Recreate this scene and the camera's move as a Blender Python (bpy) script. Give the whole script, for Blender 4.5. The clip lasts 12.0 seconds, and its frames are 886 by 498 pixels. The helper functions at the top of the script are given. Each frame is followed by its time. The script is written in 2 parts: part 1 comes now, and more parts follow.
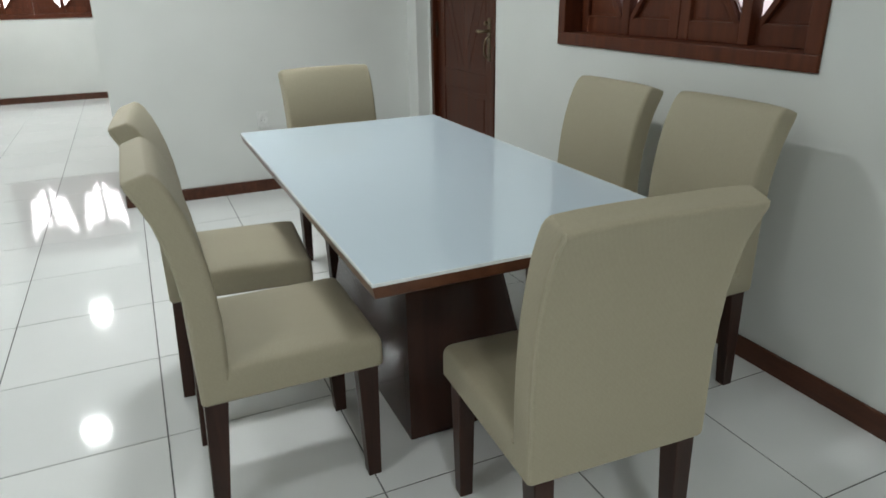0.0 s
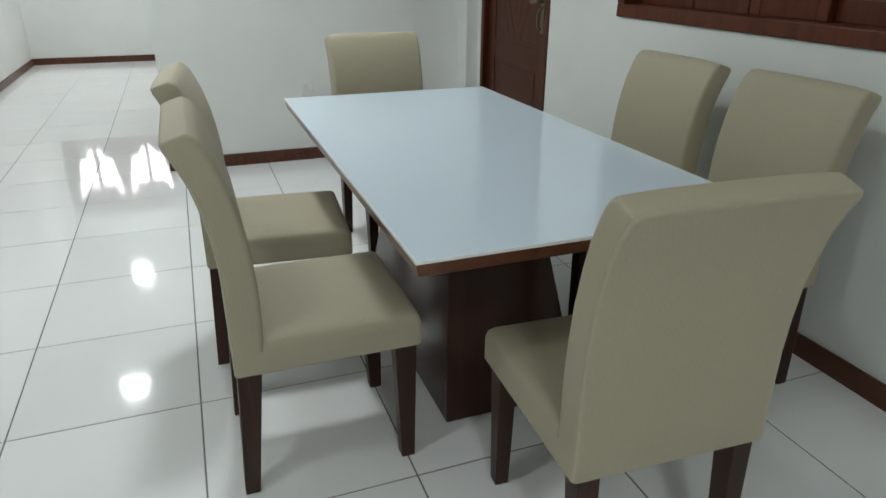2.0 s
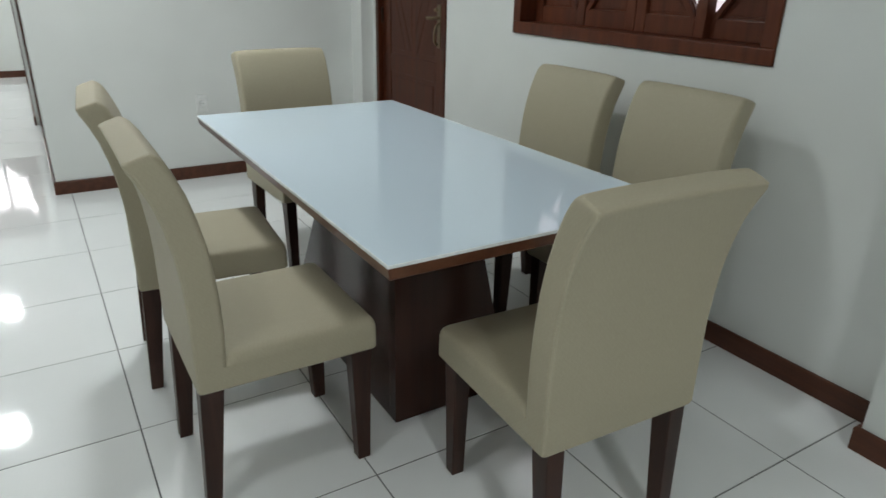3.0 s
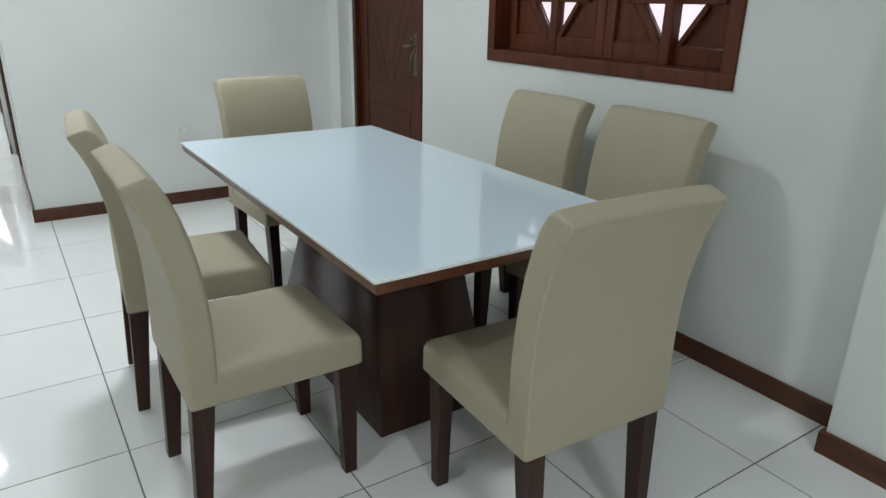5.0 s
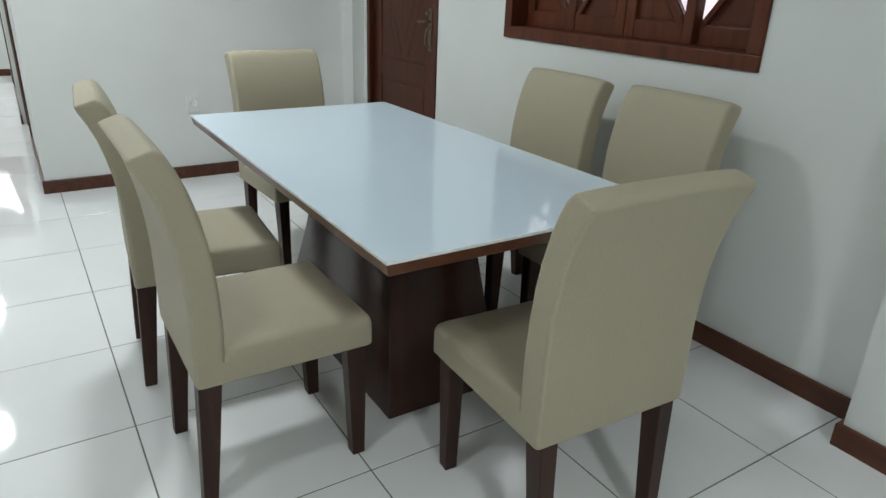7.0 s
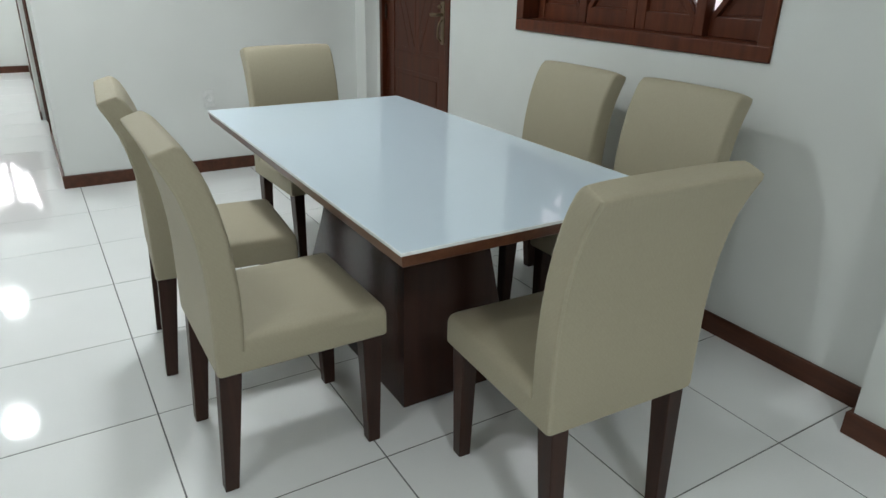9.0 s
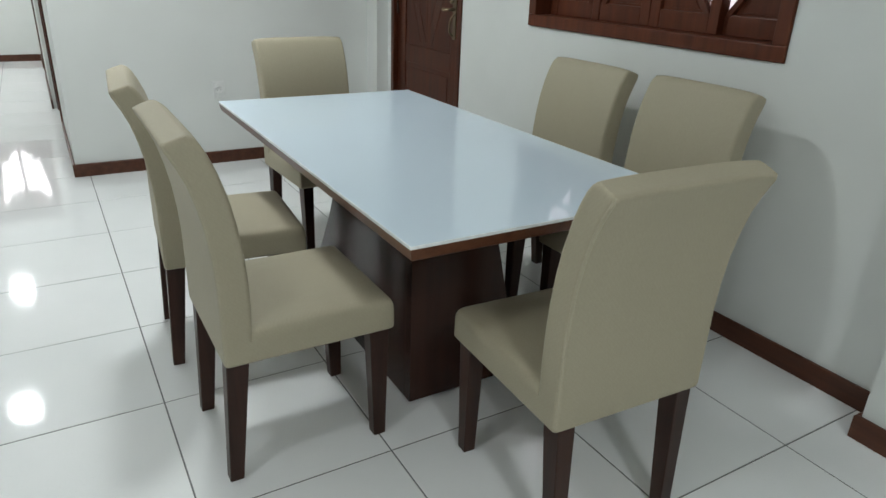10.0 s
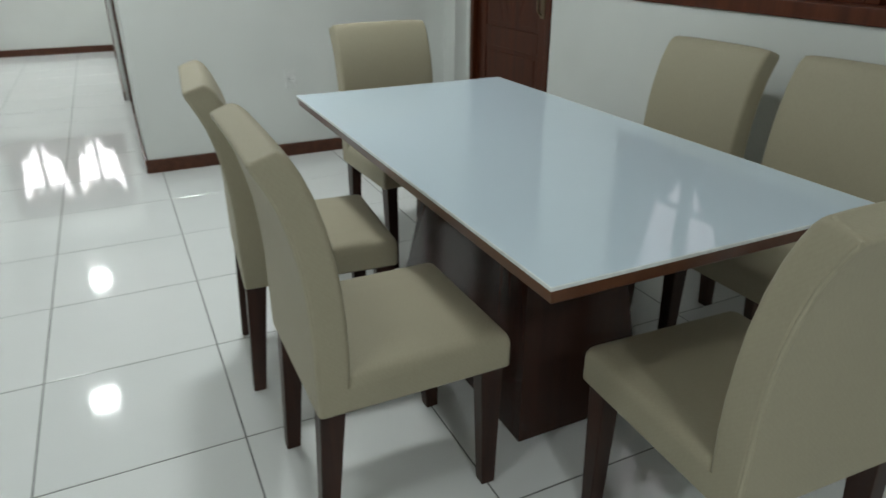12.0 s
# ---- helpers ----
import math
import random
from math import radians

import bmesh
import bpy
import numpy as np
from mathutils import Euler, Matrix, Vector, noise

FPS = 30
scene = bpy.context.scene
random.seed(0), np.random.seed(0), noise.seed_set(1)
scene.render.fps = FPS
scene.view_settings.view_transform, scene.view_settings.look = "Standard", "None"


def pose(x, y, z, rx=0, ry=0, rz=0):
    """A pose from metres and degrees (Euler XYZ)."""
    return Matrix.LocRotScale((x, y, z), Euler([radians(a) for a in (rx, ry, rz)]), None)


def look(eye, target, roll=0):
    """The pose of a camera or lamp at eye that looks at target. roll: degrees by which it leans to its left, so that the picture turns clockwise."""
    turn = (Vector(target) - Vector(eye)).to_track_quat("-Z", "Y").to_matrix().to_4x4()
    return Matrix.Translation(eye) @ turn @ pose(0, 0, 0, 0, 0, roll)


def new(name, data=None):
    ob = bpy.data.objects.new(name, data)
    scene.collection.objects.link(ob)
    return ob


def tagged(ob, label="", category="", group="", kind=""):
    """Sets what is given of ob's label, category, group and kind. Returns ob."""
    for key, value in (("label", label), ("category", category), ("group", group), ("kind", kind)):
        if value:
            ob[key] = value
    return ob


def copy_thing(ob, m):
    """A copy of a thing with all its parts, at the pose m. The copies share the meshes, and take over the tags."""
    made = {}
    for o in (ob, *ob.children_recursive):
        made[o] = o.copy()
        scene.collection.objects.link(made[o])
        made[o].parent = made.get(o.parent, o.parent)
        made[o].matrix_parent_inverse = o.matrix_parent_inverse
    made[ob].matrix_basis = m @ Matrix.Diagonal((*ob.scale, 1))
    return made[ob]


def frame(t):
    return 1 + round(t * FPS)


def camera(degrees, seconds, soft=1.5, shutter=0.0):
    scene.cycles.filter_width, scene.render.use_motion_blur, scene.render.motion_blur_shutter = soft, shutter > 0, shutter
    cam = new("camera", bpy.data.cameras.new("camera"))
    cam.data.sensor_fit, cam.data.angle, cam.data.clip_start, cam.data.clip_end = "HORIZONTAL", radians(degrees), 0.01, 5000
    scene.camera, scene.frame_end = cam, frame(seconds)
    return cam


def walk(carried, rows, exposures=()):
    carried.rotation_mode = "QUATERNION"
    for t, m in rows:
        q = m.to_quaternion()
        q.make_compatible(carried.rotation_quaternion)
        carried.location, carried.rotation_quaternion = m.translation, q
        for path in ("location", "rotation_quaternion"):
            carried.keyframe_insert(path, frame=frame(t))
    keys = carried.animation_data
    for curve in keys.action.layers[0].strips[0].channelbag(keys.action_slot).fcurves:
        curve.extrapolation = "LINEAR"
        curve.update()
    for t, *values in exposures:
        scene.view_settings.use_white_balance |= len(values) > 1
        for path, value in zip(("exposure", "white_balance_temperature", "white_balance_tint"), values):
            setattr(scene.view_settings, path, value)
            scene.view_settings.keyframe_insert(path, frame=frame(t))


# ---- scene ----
cam = camera(67.0, 12.0, shutter=0.4)
PATH = [
    (0, (0.088, -2.007, 1.337), (0.846, -0.307, 0.607), -1.0),
    (0.5, (0.082, -1.983, 1.322), (0.782, -0.296, 0.507), 0.1),
    (1, (0.083, -1.985, 1.318), (0.753, -0.296, 0.483), 0.0),
    (1.5, (0.094, -1.976, 1.312), (0.741, -0.28, 0.473), 0.2),
    (1.7, (0.082, -1.954, 1.314), (0.727, -0.253, 0.483), 0.5),
    (2, (0.098, -1.921, 1.307), (0.745, -0.204, 0.511), 0.4),
    (2.2, (0.056, -1.904, 1.307), (0.762, -0.199, 0.534), 1.6),
    (2.5, (-0.006, -1.93, 1.326), (0.778, -0.264, 0.545), 0.7),
    (3, (-0.104, -1.936, 1.329), (0.865, -0.36, 0.569), 1.3),
    (3.5, (-0.148, -1.964, 1.341), (0.891, -0.41, 0.628), 1.3),
    (5.5, (-0.159, -1.998, 1.34), (0.879, -0.434, 0.65), 1.2),
    (6, (-0.16, -1.985, 1.338), (0.85, -0.429, 0.593), 1.6),
    (6.5, (-0.16, -1.979, 1.337), (0.848, -0.428, 0.578), 2.1),
    (7, (-0.145, -1.954, 1.328), (0.862, -0.397, 0.579), 2.1),
    (9, (-0.163, -1.984, 1.34), (0.806, -0.414, 0.569), 1.4),
    (9.5, (-0.167, -1.981, 1.339), (0.795, -0.404, 0.572), 2.2),
    (10, (-0.168, -1.979, 1.334), (0.783, -0.403, 0.552), 2.3),
    (10.5, (-0.185, -1.964, 1.333), (0.737, -0.375, 0.543), 2.1),
    (10.7, (-0.182, -1.948, 1.332), (0.714, -0.345, 0.537), 2.1),
    (11, (-0.193, -1.935, 1.341), (0.642, -0.305, 0.537), 1.5),
    (11.2, (-0.198, -1.897, 1.343), (0.561, -0.209, 0.586), 1.3),
    (11.5, (-0.189, -1.82, 1.328), (0.494, -0.087, 0.599), 0.1),
    (11.7, (-0.164, -1.741, 1.325), (0.523, -0.026, 0.558), -0.8),
    (12, (-0.148, -1.635, 1.314), (0.636, 0.002, 0.475), 0.0),
]
EXPOSURES = [(0, -0.02, 6620, 10), (1.0, -0.07, 6550, 10), (1.5, -0.08, 6550, 10), (2.5, -0.14, 6550, 10), (3.5, 0.0, 6500, 10), (5.5, 0.07, 6380, 10), (9.5, 0.04, 6500, 10), (10.5, 0.0, 6500, 10), (11, -0.08, 6500, 10), (11.5, -0.25, 6550, 9), (12, -0.32, 6560, 7)]
walk(cam, [(t, look(eye, target, roll)) for t, eye, target, roll in PATH], EXPOSURES)

# ---- world and light ----
world = bpy.data.worlds.new("daylight")
scene.world = world
world.use_nodes = True
wn = world.node_tree.nodes
sky = wn.new("ShaderNodeTexSky")
sky.sky_type, sky.sun_disc = "NISHITA", False
sky.sun_elevation, sky.sun_rotation = radians(50), radians(120)
wn["Background"].inputs["Strength"].default_value = 0.1
world.node_tree.links.new(sky.outputs["Color"], wn["Background"].inputs["Color"])


def area_lamp(name, x, y, z, size, power, colour, spread=170):
    data = bpy.data.lights.new(name, "AREA")
    data.shape, data.size, data.energy, data.color = "SQUARE", size, power, colour
    data.spread = radians(spread)
    ob = new(name, data)
    ob.matrix_basis = pose(x, y, z)
    return ob


LAMPS = [(-0.83, 7.33), (-0.82, 4.52), (-0.82, 1.71), (0.32, 1.20), (-0.82, -1.10), (0.10, -3.35)]
LAMP_POWER = [31, 18, 4, 27, 8, 27]
LAMP_SIZE = [0.19, 0.19, 0.19, 0.22, 0.19, 0.26]
CEIL = 2.80
for (lx, ly), power, size in zip(LAMPS, LAMP_POWER, LAMP_SIZE):
    area_lamp("ceiling_light_glow", lx, ly, CEIL - 0.085, size, power, (0.935, 1.0, 1.015))

# ---- materials ----


def material(name):
    m = bpy.data.materials.new(name)
    m.use_nodes = True
    t = m.node_tree
    return m, t.nodes, t.links, t.nodes["Principled BSDF"]


def put(nodes, kind, **values):
    n = nodes.new(kind)
    for key, v in values.items():
        n.inputs[key].default_value = v
    return n


def mixed(nodes, links, factor, a, b):
    n = nodes.new("ShaderNodeMix")
    n.data_type = "RGBA"
    links.new(factor, n.inputs[0])
    for slot, v in ((6, a), (7, b)):
        if isinstance(v, tuple):
            n.inputs[slot].default_value = (*v, 1)
        else:
            links.new(v, n.inputs[slot])
    return n.outputs[2]


def span(nodes, links, value, lo, hi, a=0.0, b=1.0):
    n = nodes.new("ShaderNodeMapRange")
    links.new(value, n.inputs[0])
    n.inputs[1].default_value, n.inputs[2].default_value = lo, hi
    n.inputs[3].default_value, n.inputs[4].default_value = a, b
    return n.outputs[0]


def coords(nodes, links, scale=(1, 1, 1), world_space=False):
    c = nodes.new("ShaderNodeNewGeometry" if world_space else "ShaderNodeTexCoord")
    m = nodes.new("ShaderNodeMapping")
    m.inputs["Scale"].default_value = scale
    links.new(c.outputs["Position" if world_space else "Object"], m.inputs["Vector"])
    return m.outputs["Vector"]


def noise_of(nodes, links, vec, scale, detail=4, rough=0.55):
    n = put(nodes, "ShaderNodeTexNoise", Scale=scale, Detail=detail, Roughness=rough)
    links.new(vec, n.inputs["Vector"])
    return n.outputs["Fac"]


def bump(nodes, links, height, bsdf, strength, distance):
    b = put(nodes, "ShaderNodeBump", Strength=strength, Distance=distance)
    links.new(height, b.inputs["Height"])
    links.new(b.outputs["Normal"], bsdf.inputs["Normal"])


def paint(name, base, rough=0.55, grain=0.12):
    m, n, l, p = material(name)
    v = coords(n, l, world_space=True)
    big = noise_of(n, l, v, 1.3, 3)
    fine = noise_of(n, l, v, 90, 3)
    dark = tuple(c * 0.93 for c in base)
    l.new(mixed(n, l, span(n, l, big, 0.35, 0.65), dark, base), p.inputs["Base Color"])
    l.new(span(n, l, big, 0.3, 0.7, rough - 0.08, rough + 0.08), p.inputs["Roughness"])
    bump(n, l, fine, p, grain, 0.0015)
    return m


def wood(name, dark, light, rough, axis=2, coat=0.0, relief=0.12, gloss=0.25, vary=0.12):
    m, n, l, p = material(name)
    sc = [26.0, 26.0, 26.0]
    sc[axis] = 1.8
    v = coords(n, l, tuple(sc), world_space=True)
    grain = noise_of(n, l, v, 1.0, 6, 0.6)
    fine = noise_of(n, l, v, 5.0, 3)
    blot = noise_of(n, l, coords(n, l, world_space=True), 4.0, 2)
    c1 = mixed(n, l, span(n, l, grain, 0.32, 0.68), dark, light)
    c2 = mixed(n, l, span(n, l, blot, 0.3, 0.75, 0.0, 0.35), c1, dark)
    l.new(c2, p.inputs["Base Color"])
    l.new(span(n, l, grain, 0.3, 0.7, rough, rough + vary), p.inputs["Roughness"])
    p.inputs["Coat Weight"].default_value = coat * 0.5
    p.inputs["Specular IOR Level"].default_value = gloss
    p.inputs["Coat Roughness"].default_value = 0.12
    bump(n, l, fine, p, relief, 0.0006)
    return m


def fabric(name, base):
    m, n, l, p = material(name)
    v = coords(n, l)
    weave = n.new("ShaderNodeTexWave")
    weave.inputs["Scale"].default_value = 210
    weave.inputs["Distortion"].default_value = 1.2
    weave.bands_direction = "Z"
    l.new(v, weave.inputs["Vector"])
    cross = n.new("ShaderNodeTexWave")
    cross.inputs["Scale"].default_value = 210
    cross.inputs["Distortion"].default_value = 1.2
    l.new(v, cross.inputs["Vector"])
    slub = noise_of(n, l, coords(n, l, (5, 5, 2.5)), 34, 4)
    big = noise_of(n, l, v, 5, 3)
    twill = n.new("ShaderNodeTexWave")
    twill.bands_direction = "DIAGONAL"
    twill.inputs["Scale"].default_value = 55
    twill.inputs["Distortion"].default_value = 2.5
    twill.inputs["Detail Scale"].default_value = 3.0
    l.new(v, twill.inputs["Vector"])
    mul = n.new("ShaderNodeMath")
    mul.operation = "MULTIPLY"
    l.new(weave.outputs["Fac"], mul.inputs[0])
    l.new(cross.outputs["Fac"], mul.inputs[1])
    lo, hi = tuple(c * 0.965 for c in base), tuple(min(1, c * 1.025) for c in base)
    c1 = mixed(n, l, span(n, l, slub, 0.3, 0.7), lo, hi)
    c2 = mixed(n, l, span(n, l, big, 0.35, 0.7, 0.0, 0.2), c1, tuple(c * 0.88 for c in base))
    c3 = mixed(n, l, span(n, l, twill.outputs["Fac"], 0.2, 0.9, 0.0, 0.07), c2, tuple(c * 0.72 for c in base))
    l.new(c3, p.inputs["Base Color"])
    p.inputs["Roughness"].default_value = 0.62
    p.inputs["Specular IOR Level"].default_value = 0.35
    p.inputs["Sheen Weight"].default_value = 0.04
    p.inputs["Sheen Roughness"].default_value = 0.5
    bump(n, l, mul.outputs[0], p, 0.25, 0.0008)
    return m


def tile_glaze():
    m, n, l, p = material("white_glazed_tile")
    info = n.new("ShaderNodeObjectInfo")
    v = coords(n, l, world_space=True)
    cloud = noise_of(n, l, v, 2.2, 4)
    speck = noise_of(n, l, v, 160, 2)
    c1 = mixed(n, l, span(n, l, info.outputs["Random"], 0, 1), (0.765, 0.775, 0.77), (0.805, 0.812, 0.805))
    c2 = mixed(n, l, span(n, l, cloud, 0.4, 0.75, 0.0, 0.3), c1, (0.69, 0.705, 0.70))
    c3 = mixed(n, l, span(n, l, speck, 0.62, 0.8, 0.0, 0.25), c2, (0.55, 0.56, 0.55))
    l.new(c3, p.inputs["Base Color"])
    l.new(span(n, l, cloud, 0.3, 0.7, 0.045, 0.08), p.inputs["Roughness"])
    p.inputs["IOR"].default_value = 1.55
    bump(n, l, noise_of(n, l, v, 11, 2.5), p, 0.10, 0.003)
    return m


def plain(name, base, rough, metal=0.0):
    m, n, l, p = material(name)
    v = coords(n, l)
    f = noise_of(n, l, v, 45, 4)
    l.new(mixed(n, l, span(n, l, f, 0.3, 0.7), tuple(c * 0.85 for c in base), base), p.inputs["Base Color"])
    l.new(span(n, l, f, 0.3, 0.7, max(0.02, rough - 0.05), rough + 0.05), p.inputs["Roughness"])
    p.inputs["Metallic"].default_value = metal
    return m


def glow(name, colour, strength):
    m, n, l, p = material(name)
    p.inputs["Base Color"].default_value = (0.8, 0.8, 0.8, 1)
    p.inputs["Emission Color"].default_value = (*colour, 1)
    p.inputs["Emission Strength"].default_value = strength
    return m


WALL = paint("wall_paint", (0.70, 0.715, 0.69))
CEILING = paint("ceiling_paint", (0.82, 0.82, 0.80), 0.7)
TILE = tile_glaze()
GROUT = plain("grey_grout", (0.165, 0.17, 0.165), 0.8)
SKIRT = wood("skirting_wood", (0.058, 0.0205, 0.011), (0.112, 0.041, 0.023), 0.30, 1, 0.25)
FRAME = wood("window_wood", (0.066, 0.0155, 0.0060), (0.128, 0.034, 0.0135), 0.42, 2, 0.05)
DOORWOOD = wood("door_wood", (0.043, 0.0100, 0.0040), (0.088, 0.0225, 0.0080), 0.32, 2, 0.08)
LEGWOOD = wood("leg_wood", (0.023, 0.0098, 0.0066), (0.056, 0.0232, 0.0152), 0.34, 2, 0.08)
BASEWOOD = wood("table_base_wood", (0.036, 0.0145, 0.0100), (0.050, 0.0205, 0.0140), 0.18, 2, 0.0, 0.0, 0.24, 0.02)
EDGEWOOD = wood("table_edge_wood", (0.085, 0.030, 0.015), (0.145, 0.055, 0.028), 0.28, 1, 0.6)
FABRIC = fabric("beige_upholstery", (0.375, 0.335, 0.241))
SEAM = fabric("beige_piping", (0.395, 0.355, 0.258))
WHITEGLASS, _n, _l, _p = material("white_lacquered_glass")
_p.inputs["Base Color"].default_value = (0.585, 0.685, 0.76, 1)
_v = coords(_n, _l, world_space=True)
_l.new(span(_n, _l, noise_of(_n, _l, _v, 6, 4), 0.3, 0.75, 0.025, 0.06), _p.inputs["Roughness"])
# near-white colour stands in for the highlight along the glass rim
EDGESHINE = plain("painted_edge_shine", (0.86, 0.90, 0.90), 0.2)
BRONZE = plain("aged_brass", (0.24, 0.185, 0.12), 0.40, 1.0)
PLASTIC = plain("white_plastic", (0.75, 0.76, 0.74), 0.35)
DARK = plain("dark_slot", (0.09, 0.09, 0.09), 0.6)
IRON = plain("dark_hinge", (0.06, 0.04, 0.03), 0.4, 0.8)
LAMPGLASS = glow("lit_opal_glass", (0.96, 1.0, 1.0), 10.0)
OUTSIDE = glow("bright_daylight", (1.0, 0.86, 0.92), 0.75)
OUTSIDE_FAR = glow("bright_far_daylight", (1.0, 0.96, 0.99), 7.0)


def clear_glass():
    m, n, l, p = material("clear_pane")
    p.inputs["Base Color"].default_value = (0.97, 0.97, 0.98, 1)
    p.inputs["Roughness"].default_value = 0.02
    p.inputs["Transmission Weight"].default_value = 1.0
    p.inputs["IOR"].default_value = 1.45
    return m


PANE = clear_glass()

# ---- mesh helpers ----


def mesh_from(name, bm, mat, smooth=False):
    bmesh.ops.recalc_face_normals(bm, faces=bm.faces)
    me = bpy.data.meshes.new(name)
    bm.to_mesh(me)
    bm.free()
    me.materials.append(mat)
    if smooth:
        for p in me.polygons:
            p.use_smooth = True
        me.set_sharp_from_angle(angle=radians(55))
    return me


def part(name, bm, mat, parent, label="", smooth=False):
    ob = new(name, mesh_from(name, bm, mat, smooth))
    ob.parent = parent
    return tagged(ob, label) if label else ob


def soft_edges(bm, width, segments=2):
    edges = [e for e in bm.edges if e.is_manifold and e.calc_face_angle(0) > 0.5]
    bmesh.ops.bevel(bm, geom=edges, offset=width, segments=segments, affect="EDGES", profile=0.5, clamp_overlap=True)
    return bm


def box(lo, hi, bevel=0.0, bm=None):
    target = bm if bm is not None else bmesh.new()
    b = bmesh.new()
    bmesh.ops.create_cube(b, size=1.0)
    for v in b.verts:
        v.co = Vector([lo[i] + (v.co[i] + 0.5) * (hi[i] - lo[i]) for i in range(3)])
    if bevel:
        soft_edges(b, bevel)
    if bm is None:
        target.free()
        return b
    tmp = bpy.data.meshes.new("tmp")
    b.to_mesh(tmp)
    b.free()
    target.from_mesh(tmp)
    bpy.data.meshes.remove(tmp)
    return target


def sheet(outer, holes, lift, d0, d1):
    """A board with holes: 2D outlines lifted by lift(u, v, d) between the depths d0 and d1."""
    bm = bmesh.new()
    edges = []
    for loop in (outer, *holes):
        vs = [bm.verts.new((u, v, 0)) for u, v in loop]
        edges += [bm.edges.new((vs[i], vs[(i + 1) % len(vs)])) for i in range(len(vs))]
    bmesh.ops.triangle_fill(bm, edges=edges, use_beauty=True)
    faces = list(bm.faces)
    out = bmesh.ops.extrude_face_region(bm, geom=faces)
    for v in [g for g in out["geom"] if isinstance(g, bmesh.types.BMVert)]:
        v.co.z = 1.0
    bm.faces.ensure_lookup_table()
    for v in bm.verts:
        v.co = Vector(lift(v.co.x, v.co.y, d0 if v.co.z < 0.5 else d1))
    return bm


def rect(u0, v0, u1, v1):
    return [(u0, v0), (u1, v0), (u1, v1), (u0, v1)]


def ring(w, d, r, cx, cy, z, n=4, steps=1):
    """A rounded rectangle of width w (x) and depth d (y) at height z."""
    pts = []
    for sx, sy, a0 in ((1, 1, 0), (-1, 1, 90), (-1, -1, 180), (1, -1, 270)):
        for i in range(n + 1):
            a = radians(a0 + 90 * i / n)
            pts.append((cx + sx * (w / 2 - r) + r * math.cos(a), cy + sy * (d / 2 - r) + r * math.sin(a), z))
        if sx == sy:                   # the long straight sides get points along them
            for i in range(1, steps):
                pts.append((cx + sx * (w / 2 - r) * (1 - 2 * i / steps), cy + sy * d / 2, z))
    return pts


def loft(rings):
    bm = bmesh.new()
    rows = [[bm.verts.new(p) for p in r] for r in rings]
    k = len(rows[0])
    for a, b in zip(rows, rows[1:]):
        for i in range(k):
            bm.faces.new((a[i], a[(i + 1) % k], b[(i + 1) % k], b[i]))
    bm.faces.new(list(reversed(rows[0])))
    bm.faces.new(rows[-1])
    return bm


def tube(points, radius, n=6):
    bm = bmesh.new()
    rows, side = [], None
    for i, p in enumerate(points):
        along = (Vector(points[min(len(points) - 1, i + 1)]) - Vector(points[max(0, i - 1)])).normalized()
        if side is None:
            side = along.orthogonal().normalized()
        side = (side - along * side.dot(along)).normalized()     # carried along, so that the tube doesn't twist
        other = along.cross(side)
        rows.append([bm.verts.new(Vector(p) + radius * (math.cos(t) * side + math.sin(t) * other)) for t in [2 * math.pi * k / n for k in range(n)]])
    for a, b in zip(rows, rows[1:]):
        for i in range(n):
            bm.faces.new((a[i], a[(i + 1) % n], b[(i + 1) % n], b[i]))
    bm.faces.new(list(reversed(rows[0])))
    bm.faces.new(rows[-1])
    return bm


def setting(name, bm, mat, label, category):
    ob = new(name, mesh_from(name, bm, mat))
    return tagged(ob, label, category, kind="structure")


def structure_empty(name, label, category):
    return tagged(new(name), label, category, kind="structure")


# ---- the plan ----
XR, XL, XP = 2.04, -1.76, 1.876       # window wall, opposite wall, thicker wall past the pillar
YB, YF, YN, YP = 2.73, 8.32, -4.6, -1.172   # back wall, far hall wall, wall behind, pillar edge
XC = -0.073                            # hall corner
WIN = (-0.535, 0.915, 1.062, 2.17)      # window opening y0, y1, z0, z1
DOOR = (1.567, 2.505, 2.10)            # door opening y0, y1, top
TH = 0.20

lift_x = lambda at, s: (lambda u, v, d: (at + s * d, u, v))
lift_y = lambda at, s: (lambda u, v, d: (u, at + s * d, v))

wall = sheet([(YP, 0), (DOOR[0], 0), (DOOR[0], DOOR[2]), (DOOR[1], DOOR[2]), (DOOR[1], 0), (YB, 0), (YB, CEIL), (YP, CEIL)],
             [rect(WIN[0], WIN[2], WIN[1], WIN[3])], lift_x(XR, 1), 0, TH)
setting("wall_east", wall, WALL, "off-white painted plaster wall with window and door openings", "wall")
setting("wall_pillar", box((XP, YN, 0), (XR + TH, YP, CEIL)), WALL, "off-white painted thicker wall that ends in a pillar edge", "wall")
setting("wall_back", box((XC, YB, 0), (XR + TH, YB + 0.15, CEIL)), WALL, "off-white painted plaster wall behind the table", "wall")
setting("pilaster", box((1.95, 2.56, 0), (XR, YB, CEIL)), WALL, "narrow off-white plaster pilaster in the room corner", "pilaster")
HDOORS = [(4.13, 4.95), (6.75, 7.57)]
hall = sheet([(YB + 0.15, 0), (HDOORS[0][0], 0), (HDOORS[0][0], 2.1), (HDOORS[0][1], 2.1), (HDOORS[0][1], 0), (HDOORS[1][0], 0), (HDOORS[1][0], 2.1),
              (HDOORS[1][1], 2.1), (HDOORS[1][1], 0), (YF, 0), (YF, CEIL), (YB + 0.15, CEIL)], [], lift_x(XC, 1), 0, 0.15)
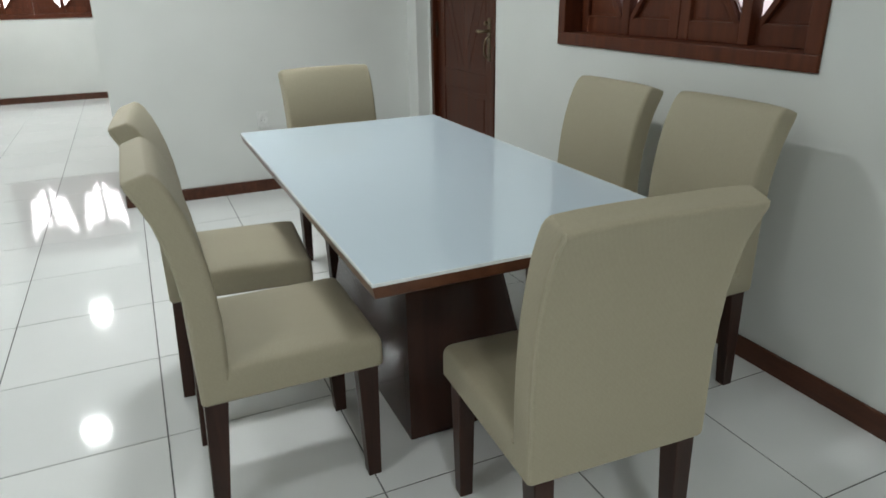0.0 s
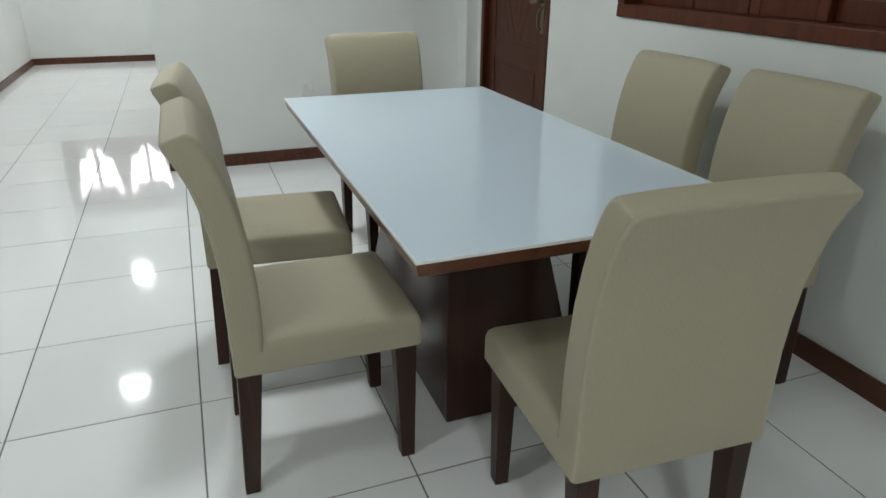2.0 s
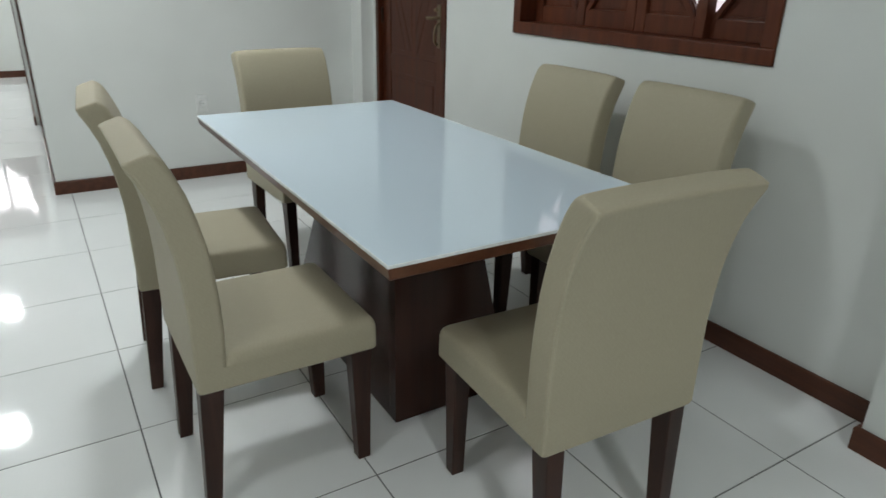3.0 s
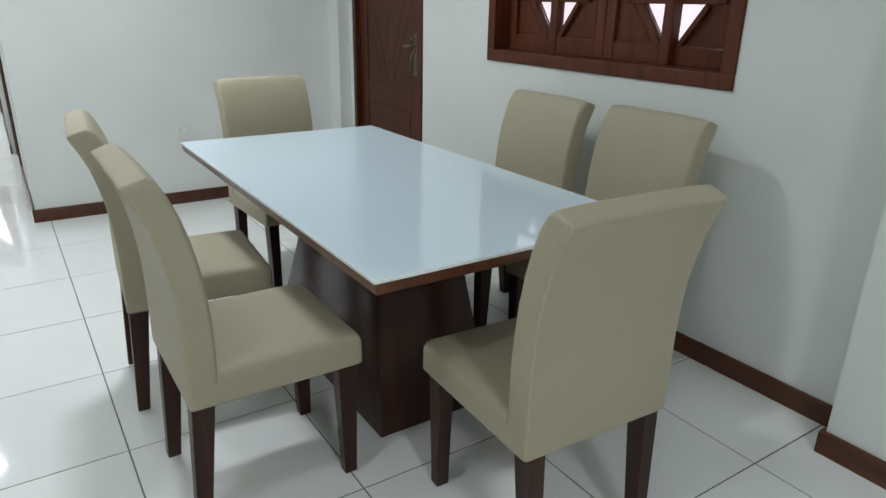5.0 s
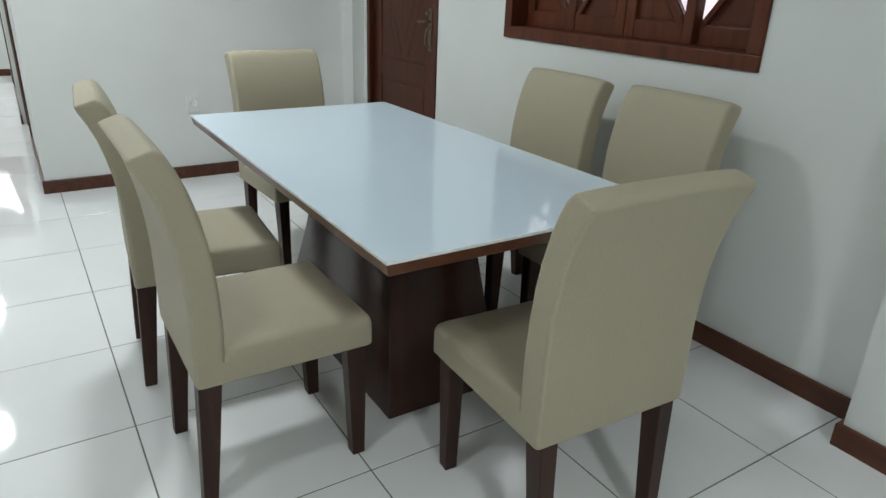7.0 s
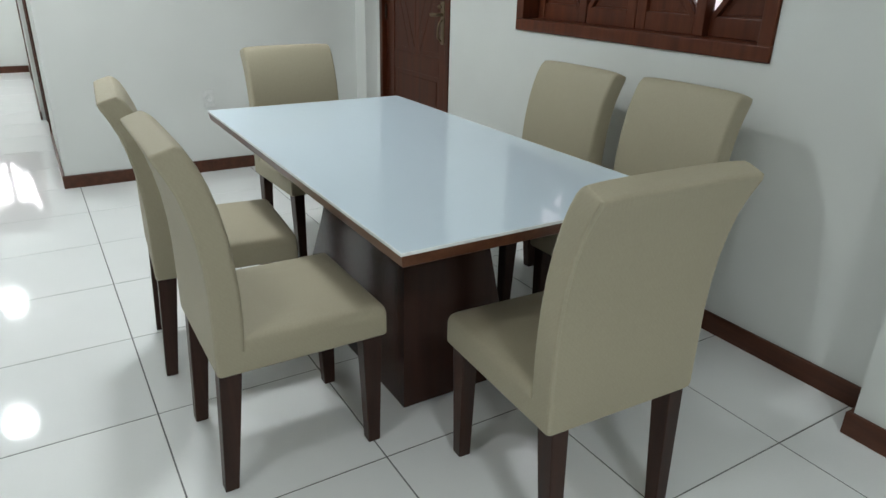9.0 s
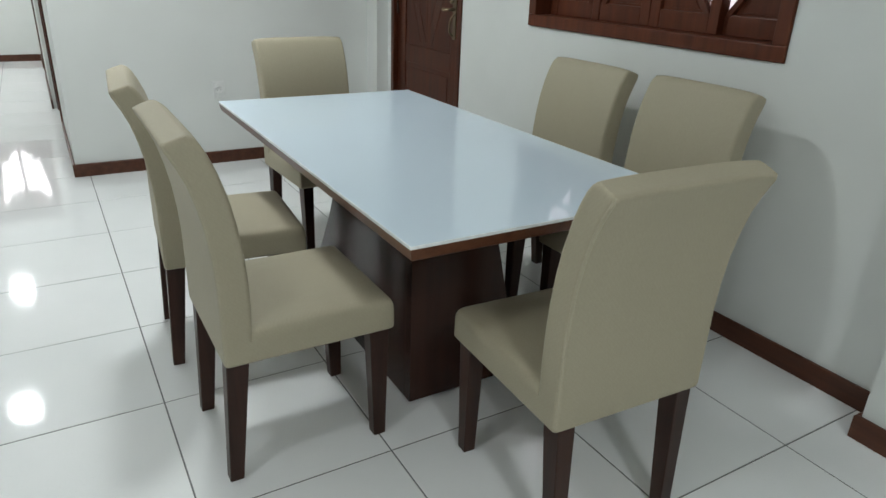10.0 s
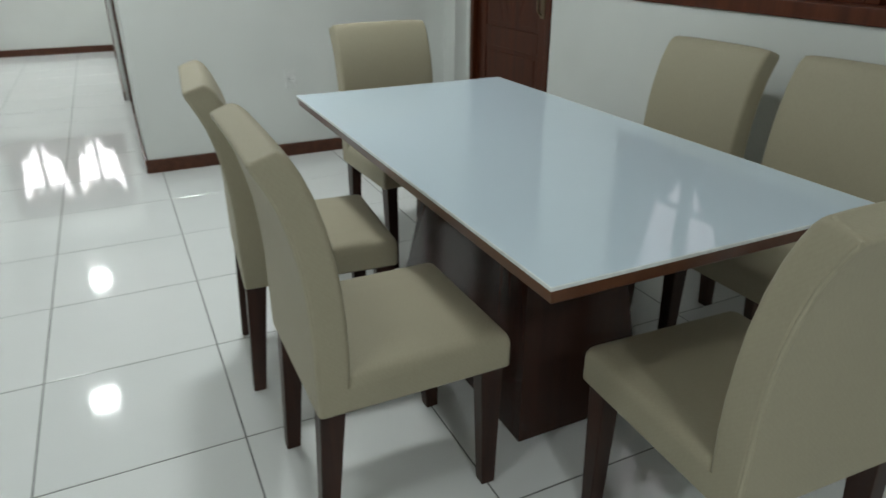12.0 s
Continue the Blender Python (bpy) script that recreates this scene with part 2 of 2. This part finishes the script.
setting("wall_hall", hall, WALL, "off-white painted hall wall with two doors", "wall")
XS = -0.112                            # the hall wall steps out past its first door
setting("wall_hall_step", sheet([(5.04, 0), (HDOORS[1][0], 0), (HDOORS[1][0], 2.1), (HDOORS[1][1], 2.1), (HDOORS[1][1], 0), (YF, 0), (YF, CEIL), (5.04, CEIL)], [], lift_x(XS, 1), 0, XC - XS),
        WALL, "off-white painted hall wall, stepped out past the first door", "wall")
FWIN = (-1.66, -0.20, 1.035, 2.15)
far = sheet(rect(XL, 0, XC + 0.15, CEIL), [rect(FWIN[0], FWIN[2], FWIN[1], FWIN[3])], lift_y(YF, 1), 0, TH)
setting("wall_far", far, WALL, "off-white painted wall at the hall's end, under a window", "wall")
setting("wall_west", box((XL - 0.15, YN, 0), (XL, YF + TH, CEIL)), WALL, "long off-white painted plaster wall", "wall")
setting("wall_south", box((XL, YN - 0.15, 0), (XR + TH, YN, CEIL)), WALL, "off-white painted plaster wall", "wall")
setting("ceiling", box((XL - 0.15, YN - 0.15, CEIL), (XR + TH, YF + TH, CEIL + 0.12)), CEILING, "white painted flat ceiling", "ceiling")
floor = setting("floor", box((XL - 0.15, YN - 0.15, -0.12), (XR + TH, YF + TH, -0.0012)), GROUT, "glossy white ceramic tile floor with grey joints", "floor")

# baseboards
BH, BT = 0.082, 0.016


def skirting(lo, hi):
    """A board with a rounded top moulding, whose upper edge is eased on both long sides."""
    b = box(lo, hi)
    top = [e for e in b.edges if all(v.co.z > hi[2] - 0.001 for v in e.verts)]
    bmesh.ops.bevel(b, geom=top, offset=0.007, segments=4, affect="EDGES", profile=0.5, clamp_overlap=True)
    return setting("baseboard", b, SKIRT, "dark red-brown varnished wooden baseboard along the wall", "baseboard")


skirting((XR - BT, YP, 0), (XR, DOOR[0] - 0.004, BH))
skirting((XP - BT, YN, 0), (XP, YP + BT, BH))
skirting((XC - BT, YB - BT, 0), (1.95, YB, BH))
skirting((XC - BT, YB, 0), (XC, 4.08, BH))
skirting((XS - BT, 5.04 - BT, 0), (XS, 6.70, BH))
skirting((XS - BT, 7.62, 0), (XS, YF, BH))
skirting((XL + BT, YF - BT, 0), (XS - BT, YF, BH))
skirting((XL, YN, 0), (XL + BT, YF, BH))
skirting((XP, YP, 0), (XR - BT, YP + BT, BH))

# ---- windows ----


def casement_window(name, width, z0, z1, place, label):
    """A wooden window in its own frame: u across, depth outwards (+y), v up. Placed by the matrix."""
    w = structure_empty(name, label, "window")
    h = z1 - z0
    depth = 0.19
    fw = 0.056
    hw = width / 2
    # outer frame, standing proud of the wall
    for nm, lo, hi in (("window_sill", (-hw, -0.012, 0), (hw, depth, fw)), ("frame_head", (-hw, -0.012, h - fw), (hw, depth, h)),
                       ("frame_jamb", (-hw, -0.012, fw), (-hw + fw, depth, h - fw)), ("frame_jamb", (hw - fw, -0.012, fw), (hw, depth, h - fw))):
        part(nm, box(lo, hi, 0.004), FRAME, w)
    iw = 2 * (hw - fw)
    lw = iw / 2
    y0, y1 = 0.095, 0.13
    ih = h - 2 * fw
    m, tip, bar, half_bar, wing_v, wing_u, notch = 0.026, 0.082, 0.232, 0.140, 0.80, 0.295, 0.62
    lift = lambda u, v, d: (u, d, v)

    def at_bar(v):
        return m + (half_bar - m) * (v - tip) / (bar - tip) if v < bar else half_bar + 0.065 + (wing_u - half_bar - 0.065) * (v - bar) / (wing_v - bar)

    for side in (-1, 1):
        cx = side * lw / 2
        for s in (-1, 1):
            lf = new("window_leaf")
            lf.parent = w
            back = 0.028 if s > 0 and side > 0 else 0.0     # one leaf stands a little open
            a0, a1 = y0 + back, y1 + back
            edge = lw / 2 - 0.002
            thin = 0.012 if back else m                 # the open leaf shows a slim edge

            def flat(poly):
                return [(cx + s * u, v + fw) for u, v in (poly if s > 0 else list(reversed(poly)))]

            b2 = bar + 0.022
            panes = [flat([(thin, tip - 0.004 if back else tip), (at_bar(bar - 1e-6), bar), (thin, bar)]), flat([(thin, b2), (at_bar(b2), b2), (wing_u, wing_v), (wing_u - 0.05, wing_v - 0.045), (wing_u - 0.115, notch + 0.02), (thin, notch)])]
            ends = sorted((cx + s * 0.004, cx + s * edge))
            part("leaf_board", sheet(rect(ends[0], fw, ends[1], h - fw), panes, lift, a0 + 0.008, a1 - 0.008), FRAME, lf)

            def strip(nm, u0, u1, v0, v1, proud):
                us = sorted((cx + s * u0, cx + s * u1))
                part(nm, box((us[0], a0 - proud, v0), (us[1], a1, v1), 0.004), FRAME, lf)

            strip("stile", lw / 2 - 0.055, edge, fw, h - fw, 0.012)
            if s < 0:
                strip("meeting_stile", -m + 0.002, m - 0.002, fw, h - fw, 0.014)
            else:
                strip("meeting_stile", 0.0, thin - 0.004, fw, h - fw, 0.006)
            strip("bottom_rail", m, lw / 2 - 0.055, fw, fw + tip - 0.006, 0.010)
            strip("top_rail", m, lw / 2 - 0.055, h - fw - 0.06, h - fw, 0.010)
            strip("glazing_bar", m, half_bar + 0.066, fw + bar + 0.001, fw + b2 - 0.001, 0.004)
            for (u0, v0), (u1, v1) in (((m, tip), (half_bar, bar)), ((half_bar + 0.064, bar + 0.01), (wing_u + 0.002, wing_v))):
                a, b = Vector((cx + s * (u0 + 0.002), 0, v0 + fw - 0.004)), Vector((cx + s * (u1 + 0.004), 0, v1 + fw + 0.004))
                along = (b - a).normalized()
                out = Vector((s * along.z, 0, -s * along.x)) * 0.024
                quad = [a, b, b + out, a + out]
                part("slanting_bar", soft_edges(sheet([(q.x, q.z) for q in quad], [], lift, a0 - 0.012, a1), 0.003), FRAME, lf)
            o = lw / 2 - 0.055 - 0.018
            rise = (bar - tip) / (half_bar - m)
            tri = [(cx + s * o, fw + tip + 0.004), (cx + s * (m + 0.062), fw + tip + 0.004), (cx + s * o, fw + tip + (o - m - 0.062) * rise)]
            part("raised_panel", soft_edges(sheet(tri, [], lift, a0 + 0.0055, a0 + 0.012), 0.002), FRAME, lf)
            for poly in panes:
                p = part("pane", sheet(poly, [], lift, a0 + 0.014, a0 + 0.018), PANE, lf)
                p.visible_shadow = False
    w.matrix_basis = place
    return w


WC = (WIN[0] + WIN[1]) / 2
casement_window("window_1", WIN[1] - WIN[0] - 0.004, WIN[2] + 0.002, WIN[3] - 0.002, Matrix.Translation((XR, WC, WIN[2] + 0.002)) @ pose(0, 0, 0, 0, 0, -90),
                "red-brown wooden casement window with V-shaped glass panes")
casement_window("window_2", FWIN[1] - FWIN[0] - 0.004, FWIN[2] + 0.002, FWIN[3] - 0.002, pose((FWIN[0] + FWIN[1]) / 2, YF, FWIN[2] + 0.002),
                "red-brown wooden casement window with V-shaped glass panes at the hall's end")

# bright distance outside the windows
setting("backdrop", box((3.1, -2.2, -0.5), (3.12, 2.6, 4.0)), OUTSIDE, "bright hazy daylight outside the window", "backdrop")
setting("backdrop", box((-3.2, 9.7, -0.5), (1.4, 9.72, 4.0)), OUTSIDE_FAR, "bright hazy daylight outside the hall window", "backdrop")

# ---- doors ----


def panel_door(name, width, height, place, label, handle=True):
    """u across (x), room side at -y, v up."""
    d = structure_empty(name, label, "door")
    hw, jw = width / 2, 0.045
    for s in (-1, 1):
        x = sorted((s * hw, s * (hw - jw)))
        part("door_jamb", box((x[0], -0.008, 0), (x[1], 0.15, height - jw), 0.004), DOORWOOD, d)
    part("door_head", box((-hw, -0.008, height - jw), (hw, 0.15, height), 0.004), DOORWOOD, d)
    lw = hw - jw - 0.003
    leaf = part("door_leaf", box((-lw, 0.032, 0.008), (lw, 0.066, height - jw - 0.004), 0.003), DOORWOOD, d)
    lift = lambda u, v, dd: (u, dd, v)
    st = 0.115
    for x0, x1 in ((-lw, -lw + st), (lw - st, lw)):
        part("stile", box((x0, 0.026, 0.008), (x1, 0.034, height - jw - 0.004), 0.003), DOORWOOD, leaf)
    for z0, z1 in ((0.008, 0.20), (0.70, 0.82), (1.92, height - jw - 0.004)):
        part("rail", box((-lw + st, 0.0265, z0), (lw - st, 0.034, z1), 0.003), DOORWOOD, leaf)
    iw = lw - st
    part("raised_panel", box((-iw + 0.03, 0.028, 0.23), (iw - 0.03, 0.034, 0.67), 0.005), DOORWOOD, leaf)
    for s in (-1, 1):
        a, b = Vector((s * 0.02, 0, 0.86)), Vector((s * (iw - 0.005), 0, 1.45))
        al = (b - a).normalized()
        o = Vector((s * al.z, 0, -s * al.x)) * 0.04
        part("slanting_bar", soft_edges(sheet([(q.x, q.z) for q in (a, b, b + o * 0.9, a + o)], [], lift, 0.0300, 0.034), 0.0015), DOORWOOD, leaf)
        tri = [(s * 0.095, 0.85), (s * (iw - 0.02), 0.85), (s * (iw - 0.02), 1.28)]
        part("raised_panel", soft_edges(sheet(tri, [], lift, 0.0305, 0.034), 0.0015), DOORWOOD, leaf)
        q = [(s * 0.012, 0.92), (s * (iw - 0.03), 1.53), (s * (iw - 0.03), 1.89), (s * 0.012, 1.89)]
        part("raised_panel", soft_edges(sheet(q, [], lift, 0.0305, 0.034), 0.0015), DOORWOOD, leaf)
    for z in (0.25, 1.06, 1.85):
        part("hinge", box((-lw - 0.006, 0.014, z - 0.05), (-lw + 0.014, 0.030, z + 0.05), 0.003), IRON, leaf)
    if handle:
        hx = lw - 0.075
        part("lock_plate", box((hx - 0.020, 0.020, 0.91), (hx + 0.020, 0.027, 1.16), 0.004), BRONZE, leaf, "aged brass lock plate")
        part("door_handle", tube([(hx, 0.022, 1.085), (hx, -0.02, 1.085), (hx - 0.012, -0.032, 1.084), (hx - 0.034, -0.034, 1.082), (hx - 0.050, -0.032, 1.086)], 0.010, 10), BRONZE, leaf, "short aged brass lever", True)
        part("knob", loft([ring(2 * a, 2 * a, a - 0.0005, hx, 0.0, z, 6) for a, z in ((0.006, 1.118), (0.012, 1.124), (0.013, 1.132), (0.007, 1.142))]), BRONZE, leaf, "", True)
        part("pull_grip", tube([(hx, 0.018, 1.055), (hx + 0.003, -0.004, 1.035), (hx + 0.001, -0.010, 1.005), (hx - 0.005, -0.008, 0.975), (hx - 0.010, -0.003, 0.950), (hx - 0.009, 0.018, 0.928)], 0.0068, 8), BRONZE, leaf, "curved brass pull grip", True)
    d.matrix_basis = place
    return d


panel_door("door_1", DOOR[1] - DOOR[0] - 0.004, DOOR[2] - 0.002, Matrix.Translation((XR, (DOOR[0] + DOOR[1]) / 2, 0)) @ pose(0, 0, 0, 0, 0, -90),
           "closed red-brown wooden panel door with brass handle")
for i, (a, b) in enumerate(HDOORS):
    face = (XC, XS)[i]
    panel_door("door_%d" % (i + 2), b - a - 0.004, 2.098, Matrix.Translation((face, (a + b) / 2, 0)) @ pose(0, 0, 0, 0, 0, -90), "closed brown wooden door in the hall wall", False)
    trim = structure_empty("trim", "dark wooden architrave round the hall door", "trim")
    for y0, y1, z0, z1 in ((a - 0.05, a, 0, 2.15), (b, b + 0.05, 0, 2.15), (a, b, 2.10, 2.15)):
        part("architrave", box((face - (0.014, 0.010)[i], y0, z0), (face, y1, z1), 0.004), SKIRT, trim)

# ---- ceiling lamps ----


def ceiling_lamp(x, y, k):
    e = tagged(new("ceiling_lamp"), "square opal glass ceiling lamp, lit, on the ceiling", "lamp", "ceiling lamps")
    part("lamp_base", loft([ring(0.27 * k, 0.27 * k, 0.05 * k, 0, 0, z, 6) for z in (-0.03, 0.0)]), PLASTIC, e, "", True)
    part("diffuser", loft([ring(w * k, w * k, 0.3 * w * k, 0, 0, z, 6) for w, z in ((0.10, -0.078), (0.18, -0.072), (0.23, -0.055), (0.25, -0.031))]), LAMPGLASS, e, "glowing opal glass diffuser", True)
    e.matrix_basis = pose(x, y, CEIL)
    return e


for (lx, ly), size in zip(LAMPS, LAMP_SIZE):
    ceiling_lamp(lx, ly, size / 0.22)

# ---- wall socket ----
sock = tagged(new("wall_socket"), "white plastic wall socket on the back wall", "socket")
part("plate", box((-0.038, -0.009, -0.058), (0.038, 0, 0.058), 0.003), PLASTIC, sock)
disc = loft([ring(2 * rr, 2 * rr, rr * 0.98, 0, 0, z, 8) for rr, z in ((0.026, 0.0085), (0.026, 0.0125), (0.0245, 0.0135), (0.021, 0.0105))])
disc.transform(Matrix.Rotation(radians(90), 4, "X"))
part("insert", disc, PLASTIC, sock, "", True)
for dx in (-0.009, 0.009):
    part("slot", box((dx - 0.0022, -0.0118, -0.0022), (dx + 0.0022, -0.0102, 0.0022)), DARK, sock)
sock.matrix_basis = pose(0.855, YB, 0.50)

# ---- dining table ----
TX0, TX1, TY0, TY1, TZ = 0.470, 1.385, -0.783, 0.989, 0.760
table = tagged(new("dining_table"), "dining table with white glass top and dark brown wooden base", "table")
tcx, tcy = (TX0 + TX1) / 2, (TY0 + TY1) / 2
table.matrix_basis = pose(tcx, tcy, 0)
hx, hy = (TX1 - TX0) / 2, (TY1 - TY0) / 2
part("glass_top", box((-hx + 0.003, -hy + 0.003, TZ - 0.008), (hx - 0.003, hy - 0.003, TZ), 0.0005), WHITEGLASS, table, "glossy white back-painted glass")
# thin strip round the glass that carries the painted rim highlight
rim = sheet(rect(-hx, -hy, hx, hy), [rect(-hx + 0.0028, -hy + 0.0028, hx - 0.0028, hy - 0.0028)], lambda u, v, d: (u, v, d), TZ - 0.008, TZ - 0.0006)
part("glass_edge", rim, EDGESHINE, table, "edge of the glass, its highlight painted near-white")
slab = bmesh.new()
for z, inset in ((TZ - 0.040, 0.010), (TZ - 0.037, 0.007), (TZ - 0.0082, 0.001)):
    for sx, sy in ((-1, -1), (1, -1), (1, 1), (-1, 1)):
        slab.verts.new((sx * (hx - inset), sy * (hy - inset), z))
slab.verts.ensure_lookup_table()
for k in (0, 4):
    for i in range(4):
        j = (i + 1) % 4
        slab.faces.new((slab.verts[k + i], slab.verts[k + j], slab.verts[k + 4 + j], slab.verts[k + 4 + i]))
slab.faces.new([slab.verts[i] for i in (3, 2, 1, 0)])
slab.faces.new([slab.verts[i] for i in (8, 9, 10, 11)])
part("tabletop", slab, EDGEWOOD, table, "brown wooden tabletop slab")
# two folded boards, each tapering upwards from its upright corner
BX, BY = 0.228, 0.470
for s in (-1, 1):
    leg = new("pedestal")
    leg.parent = table
    cx, cy, zt, th = s * BX, s * BY, TZ - 0.042, 0.036
    for fx, fy in ((cx - s * 0.018, cy - s * 0.018), (cx - s * 0.40, cy - s * 0.018), (cx - s * 0.018, -s * 0.44)):
        part("foot", loft([ring(2 * rr, 2 * rr, rr * 0.98, fx, fy, z, 6) for rr, z in ((0.012, 0.0), (0.013, 0.002), (0.013, 0.0062))]), DARK, leg, "small dark plastic glide", True)
    faceU = [(cx, 0.006), (cx - s * 2 * BX * 0.96, 0.006), (cx - s * 0.265, zt), (cx, zt)]
    part("pedestal_board", soft_edges(sheet(faceU, [], lambda u, v, d: (u, d, v), cy, cy - s * th), 0.001), BASEWOOD, leg)
    # the long side leans back from the upright corner
    side_board = [(cy - s * th, 0.006), (-s * 0.475, 0.006), (-s * 0.037, zt), (cy - s * th, zt)]
    part("pedestal_board", soft_edges(sheet(side_board, [], lambda u, v, d: (d, u, v), cx, cx - s * th), 0.001), BASEWOOD, leg)
part("support_plate", box((-0.30, -0.60, TZ - 0.052), (0.30, 0.60, TZ - 0.040), 0.002), BASEWOOD, table)

# ---- dining chairs ----
# side profile of the backrest from below: rear depth and height, front depth and height, inset of the sides
# (seat centre at 0, front +); the top is cut square to the lean, so its rear edge lies lower
PROFILE = [(-0.233, 0.41, -0.165, 0.41, 0.003), (-0.233, 0.438, -0.165, 0.438, 0.003), (-0.236, 0.441, -0.16, 0.441, 0),
           (-0.236, 0.5291, -0.157, 0.5291, 0), (-0.236, 0.5984, -0.158, 0.6004, 0), (-0.24, 0.6697, -0.163, 0.6736, 0),
           (-0.2481, 0.7413, -0.172, 0.7482, 0), (-0.2611, 0.8058, -0.1861, 0.8167, 0), (-0.2771, 0.8641, -0.2041, 0.88, 0),
           (-0.2951, 0.9092, -0.223, 0.929, 0), (-0.309, 0.938, -0.237, 0.957, 0), (-0.317, 0.952, -0.246, 0.969, 0.001),
           (-0.32, 0.959, -0.253, 0.975, 0.002), (-0.319, 0.964, -0.261, 0.9795, 0.004), (-0.312, 0.968, -0.27, 0.982, 0.008)]


def leaning(points, row, width):
    """Lays a level ring into the lean of a profile row; the top edge is slightly crowned."""
    r, rz, f, fz, _ = row
    lift = max(0.0, min(1.0, (rz - 0.85) / 0.09))
    return [(x, y, rz + (fz - rz) * (y - r) / (f - r) - 0.006 * lift * (2 * abs(x) / width) ** 4) for x, y, _ in points]


def dining_chair(label):
    e = tagged(new("dining_chair"), label, "chair", "chairs round the table")
    W = 0.448
    rows = []
    for row in PROFILE:
        r, rz, f, fz, k = row
        rows.append(leaning(ring(W - 2 * k, f - r, 0.013, 0, (r + f) / 2, 0, 4, 10), row, W))
    part("backrest", loft(rows), FABRIC, e, "", True).modifiers.new("normals", "WEIGHTED_NORMAL").keep_sharp = True
    f0, r0, r1 = 0.238, -0.236, -0.168

    def span_ring(inset, rear, radius, z):
        return ring(W - 2 * inset, f0 - inset - rear, radius, 0, (f0 - inset + rear) / 2, z, 4, 10)

    # a skirt over the full depth, then the cushion in front of the backrest
    rows = [span_ring(0.004, r0 + 0.004, 0.010, 0.3780), span_ring(0.0, r0, 0.011, 0.3840), span_ring(0.0, r0, 0.011, 0.4410), span_ring(0.0, r1, 0.011, 0.4415),
            span_ring(0.001, r1, 0.013, 0.4520), span_ring(0.004, r1, 0.016, 0.4620), span_ring(0.010, r1, 0.018, 0.4690), span_ring(0.025, r1 + 0.015, 0.022, 0.4750),
            span_ring(0.07, r1 + 0.05, 0.03, 0.4800), span_ring(0.14, r1 + 0.12, 0.03, 0.4820)]
    part("seat", loft(rows), FABRIC, e, "", True).modifiers.new("normals", "WEIGHTED_NORMAL").keep_sharp = True
    for s in (-1, 1):
        # a welt up the rear edge, then over the end of the top
        pts = [(s * (W / 2 - 0.0056), -0.2315, 0.390)]
        pts += [(s * (W / 2 - 0.0056 - k), r + 0.0050, rz - 0.006 * max(0.0, min(1.0, (rz - 0.85) / 0.09))) for r, rz, f, fz, k in PROFILE[2:-3]]
        pts += [(s * (W / 2 - 0.0070), -0.3140, 0.9555), (s * (W / 2 - 0.0085), -0.2900, 0.9645), (s * (W / 2 - 0.0090), -0.2640, 0.9720)]
        part("piping", tube(pts, 0.0045, 8), SEAM, e, "", True)
    for sx in (-1, 1):
        for front in (True, False):
            t, b = (0.060, 0.038)
            ox = sx * (W / 2 - 0.018)
            oy = (f0 - 0.010) if front else (-0.230)
            sy = 1 if front else -1
            leg = bmesh.new()
            lvl = []
            for z, w in ((0.0, b), (0.382, t)):
                drift = (0.382 - z) / 0.382
                ex = ox - sx * 0.009 * drift
                ey = oy - (0.006 * drift if front else 0.018 * drift)
                lvl.append([leg.verts.new((ex - sx * i * (w - 0.012 * (1 - drift)), ey - sy * j * w, z)) for i, j in ((0, 0), (1, 0), (1, 1), (0, 1))])
            for i in range(4):
                leg.faces.new((lvl[0][i], lvl[0][(i + 1) % 4], lvl[1][(i + 1) % 4], lvl[1][i]))
            leg.faces.new(lvl[0])
            leg.faces.new(lvl[1])
            bmesh.ops.recalc_face_normals(leg, faces=leg.faces)
            part("leg", soft_edges(leg, 0.003), LEGWOOD, e)
    return e


LABEL = "beige upholstered dining chair with dark wooden legs beside the table"
# x, y, turn (0: faces +y)
CHAIRS = [(0.919, -0.850, -2.6), (0.344, -0.266, -90.0), (0.328, 0.383, -94.5), (1.602, -0.362, 91.0), (1.565, 0.188, 91.0), (0.968, 1.062, 183.0)]
chair = dining_chair(LABEL)
chair.matrix_basis = pose(CHAIRS[0][0], CHAIRS[0][1], 0, 0, 0, CHAIRS[0][2])
for x, y, a in CHAIRS[1:]:
    copy_thing(chair, pose(x, y, 0, 0, 0, a))

# ---- floor tiles ----
S, GAP, TT = 0.546, 0.0048, 0.010


def tile_mesh(w, d):
    b = box((-w / 2, -d / 2, -TT), (w / 2, d / 2, 0))
    top = [e for e in b.edges if all(v.co.z > -0.001 for v in e.verts)]
    bmesh.ops.bevel(b, geom=top, offset=0.0006, segments=1, affect="EDGES")
    return mesh_from("tile", b, TILE)


TILE_MESHES = {}
for i in range(-5, 5):
    for j in range(-10, 18):
        x0, x1, y0, y1 = i * S + GAP / 2, (i + 1) * S - GAP / 2, j * S + GAP / 2, (j + 1) * S - GAP / 2
        x0, x1, y0, y1 = max(x0, XL), min(x1, XR), max(y0, YN), min(y1, YF)
        if y0 > YB + 0.05:
            x1 = min(x1, XC + 0.1)
        if x1 - x0 < 0.01 or y1 - y0 < 0.01:
            continue
        key = (round(x1 - x0, 4), round(y1 - y0, 4))
        if key not in TILE_MESHES:
            TILE_MESHES[key] = tile_mesh(*key)
        t = new("tile", TILE_MESHES[key])
        t.location = ((x0 + x1) / 2, (y0 + y1) / 2, random.uniform(-0.0003, 0.0003))
        t.parent = floor
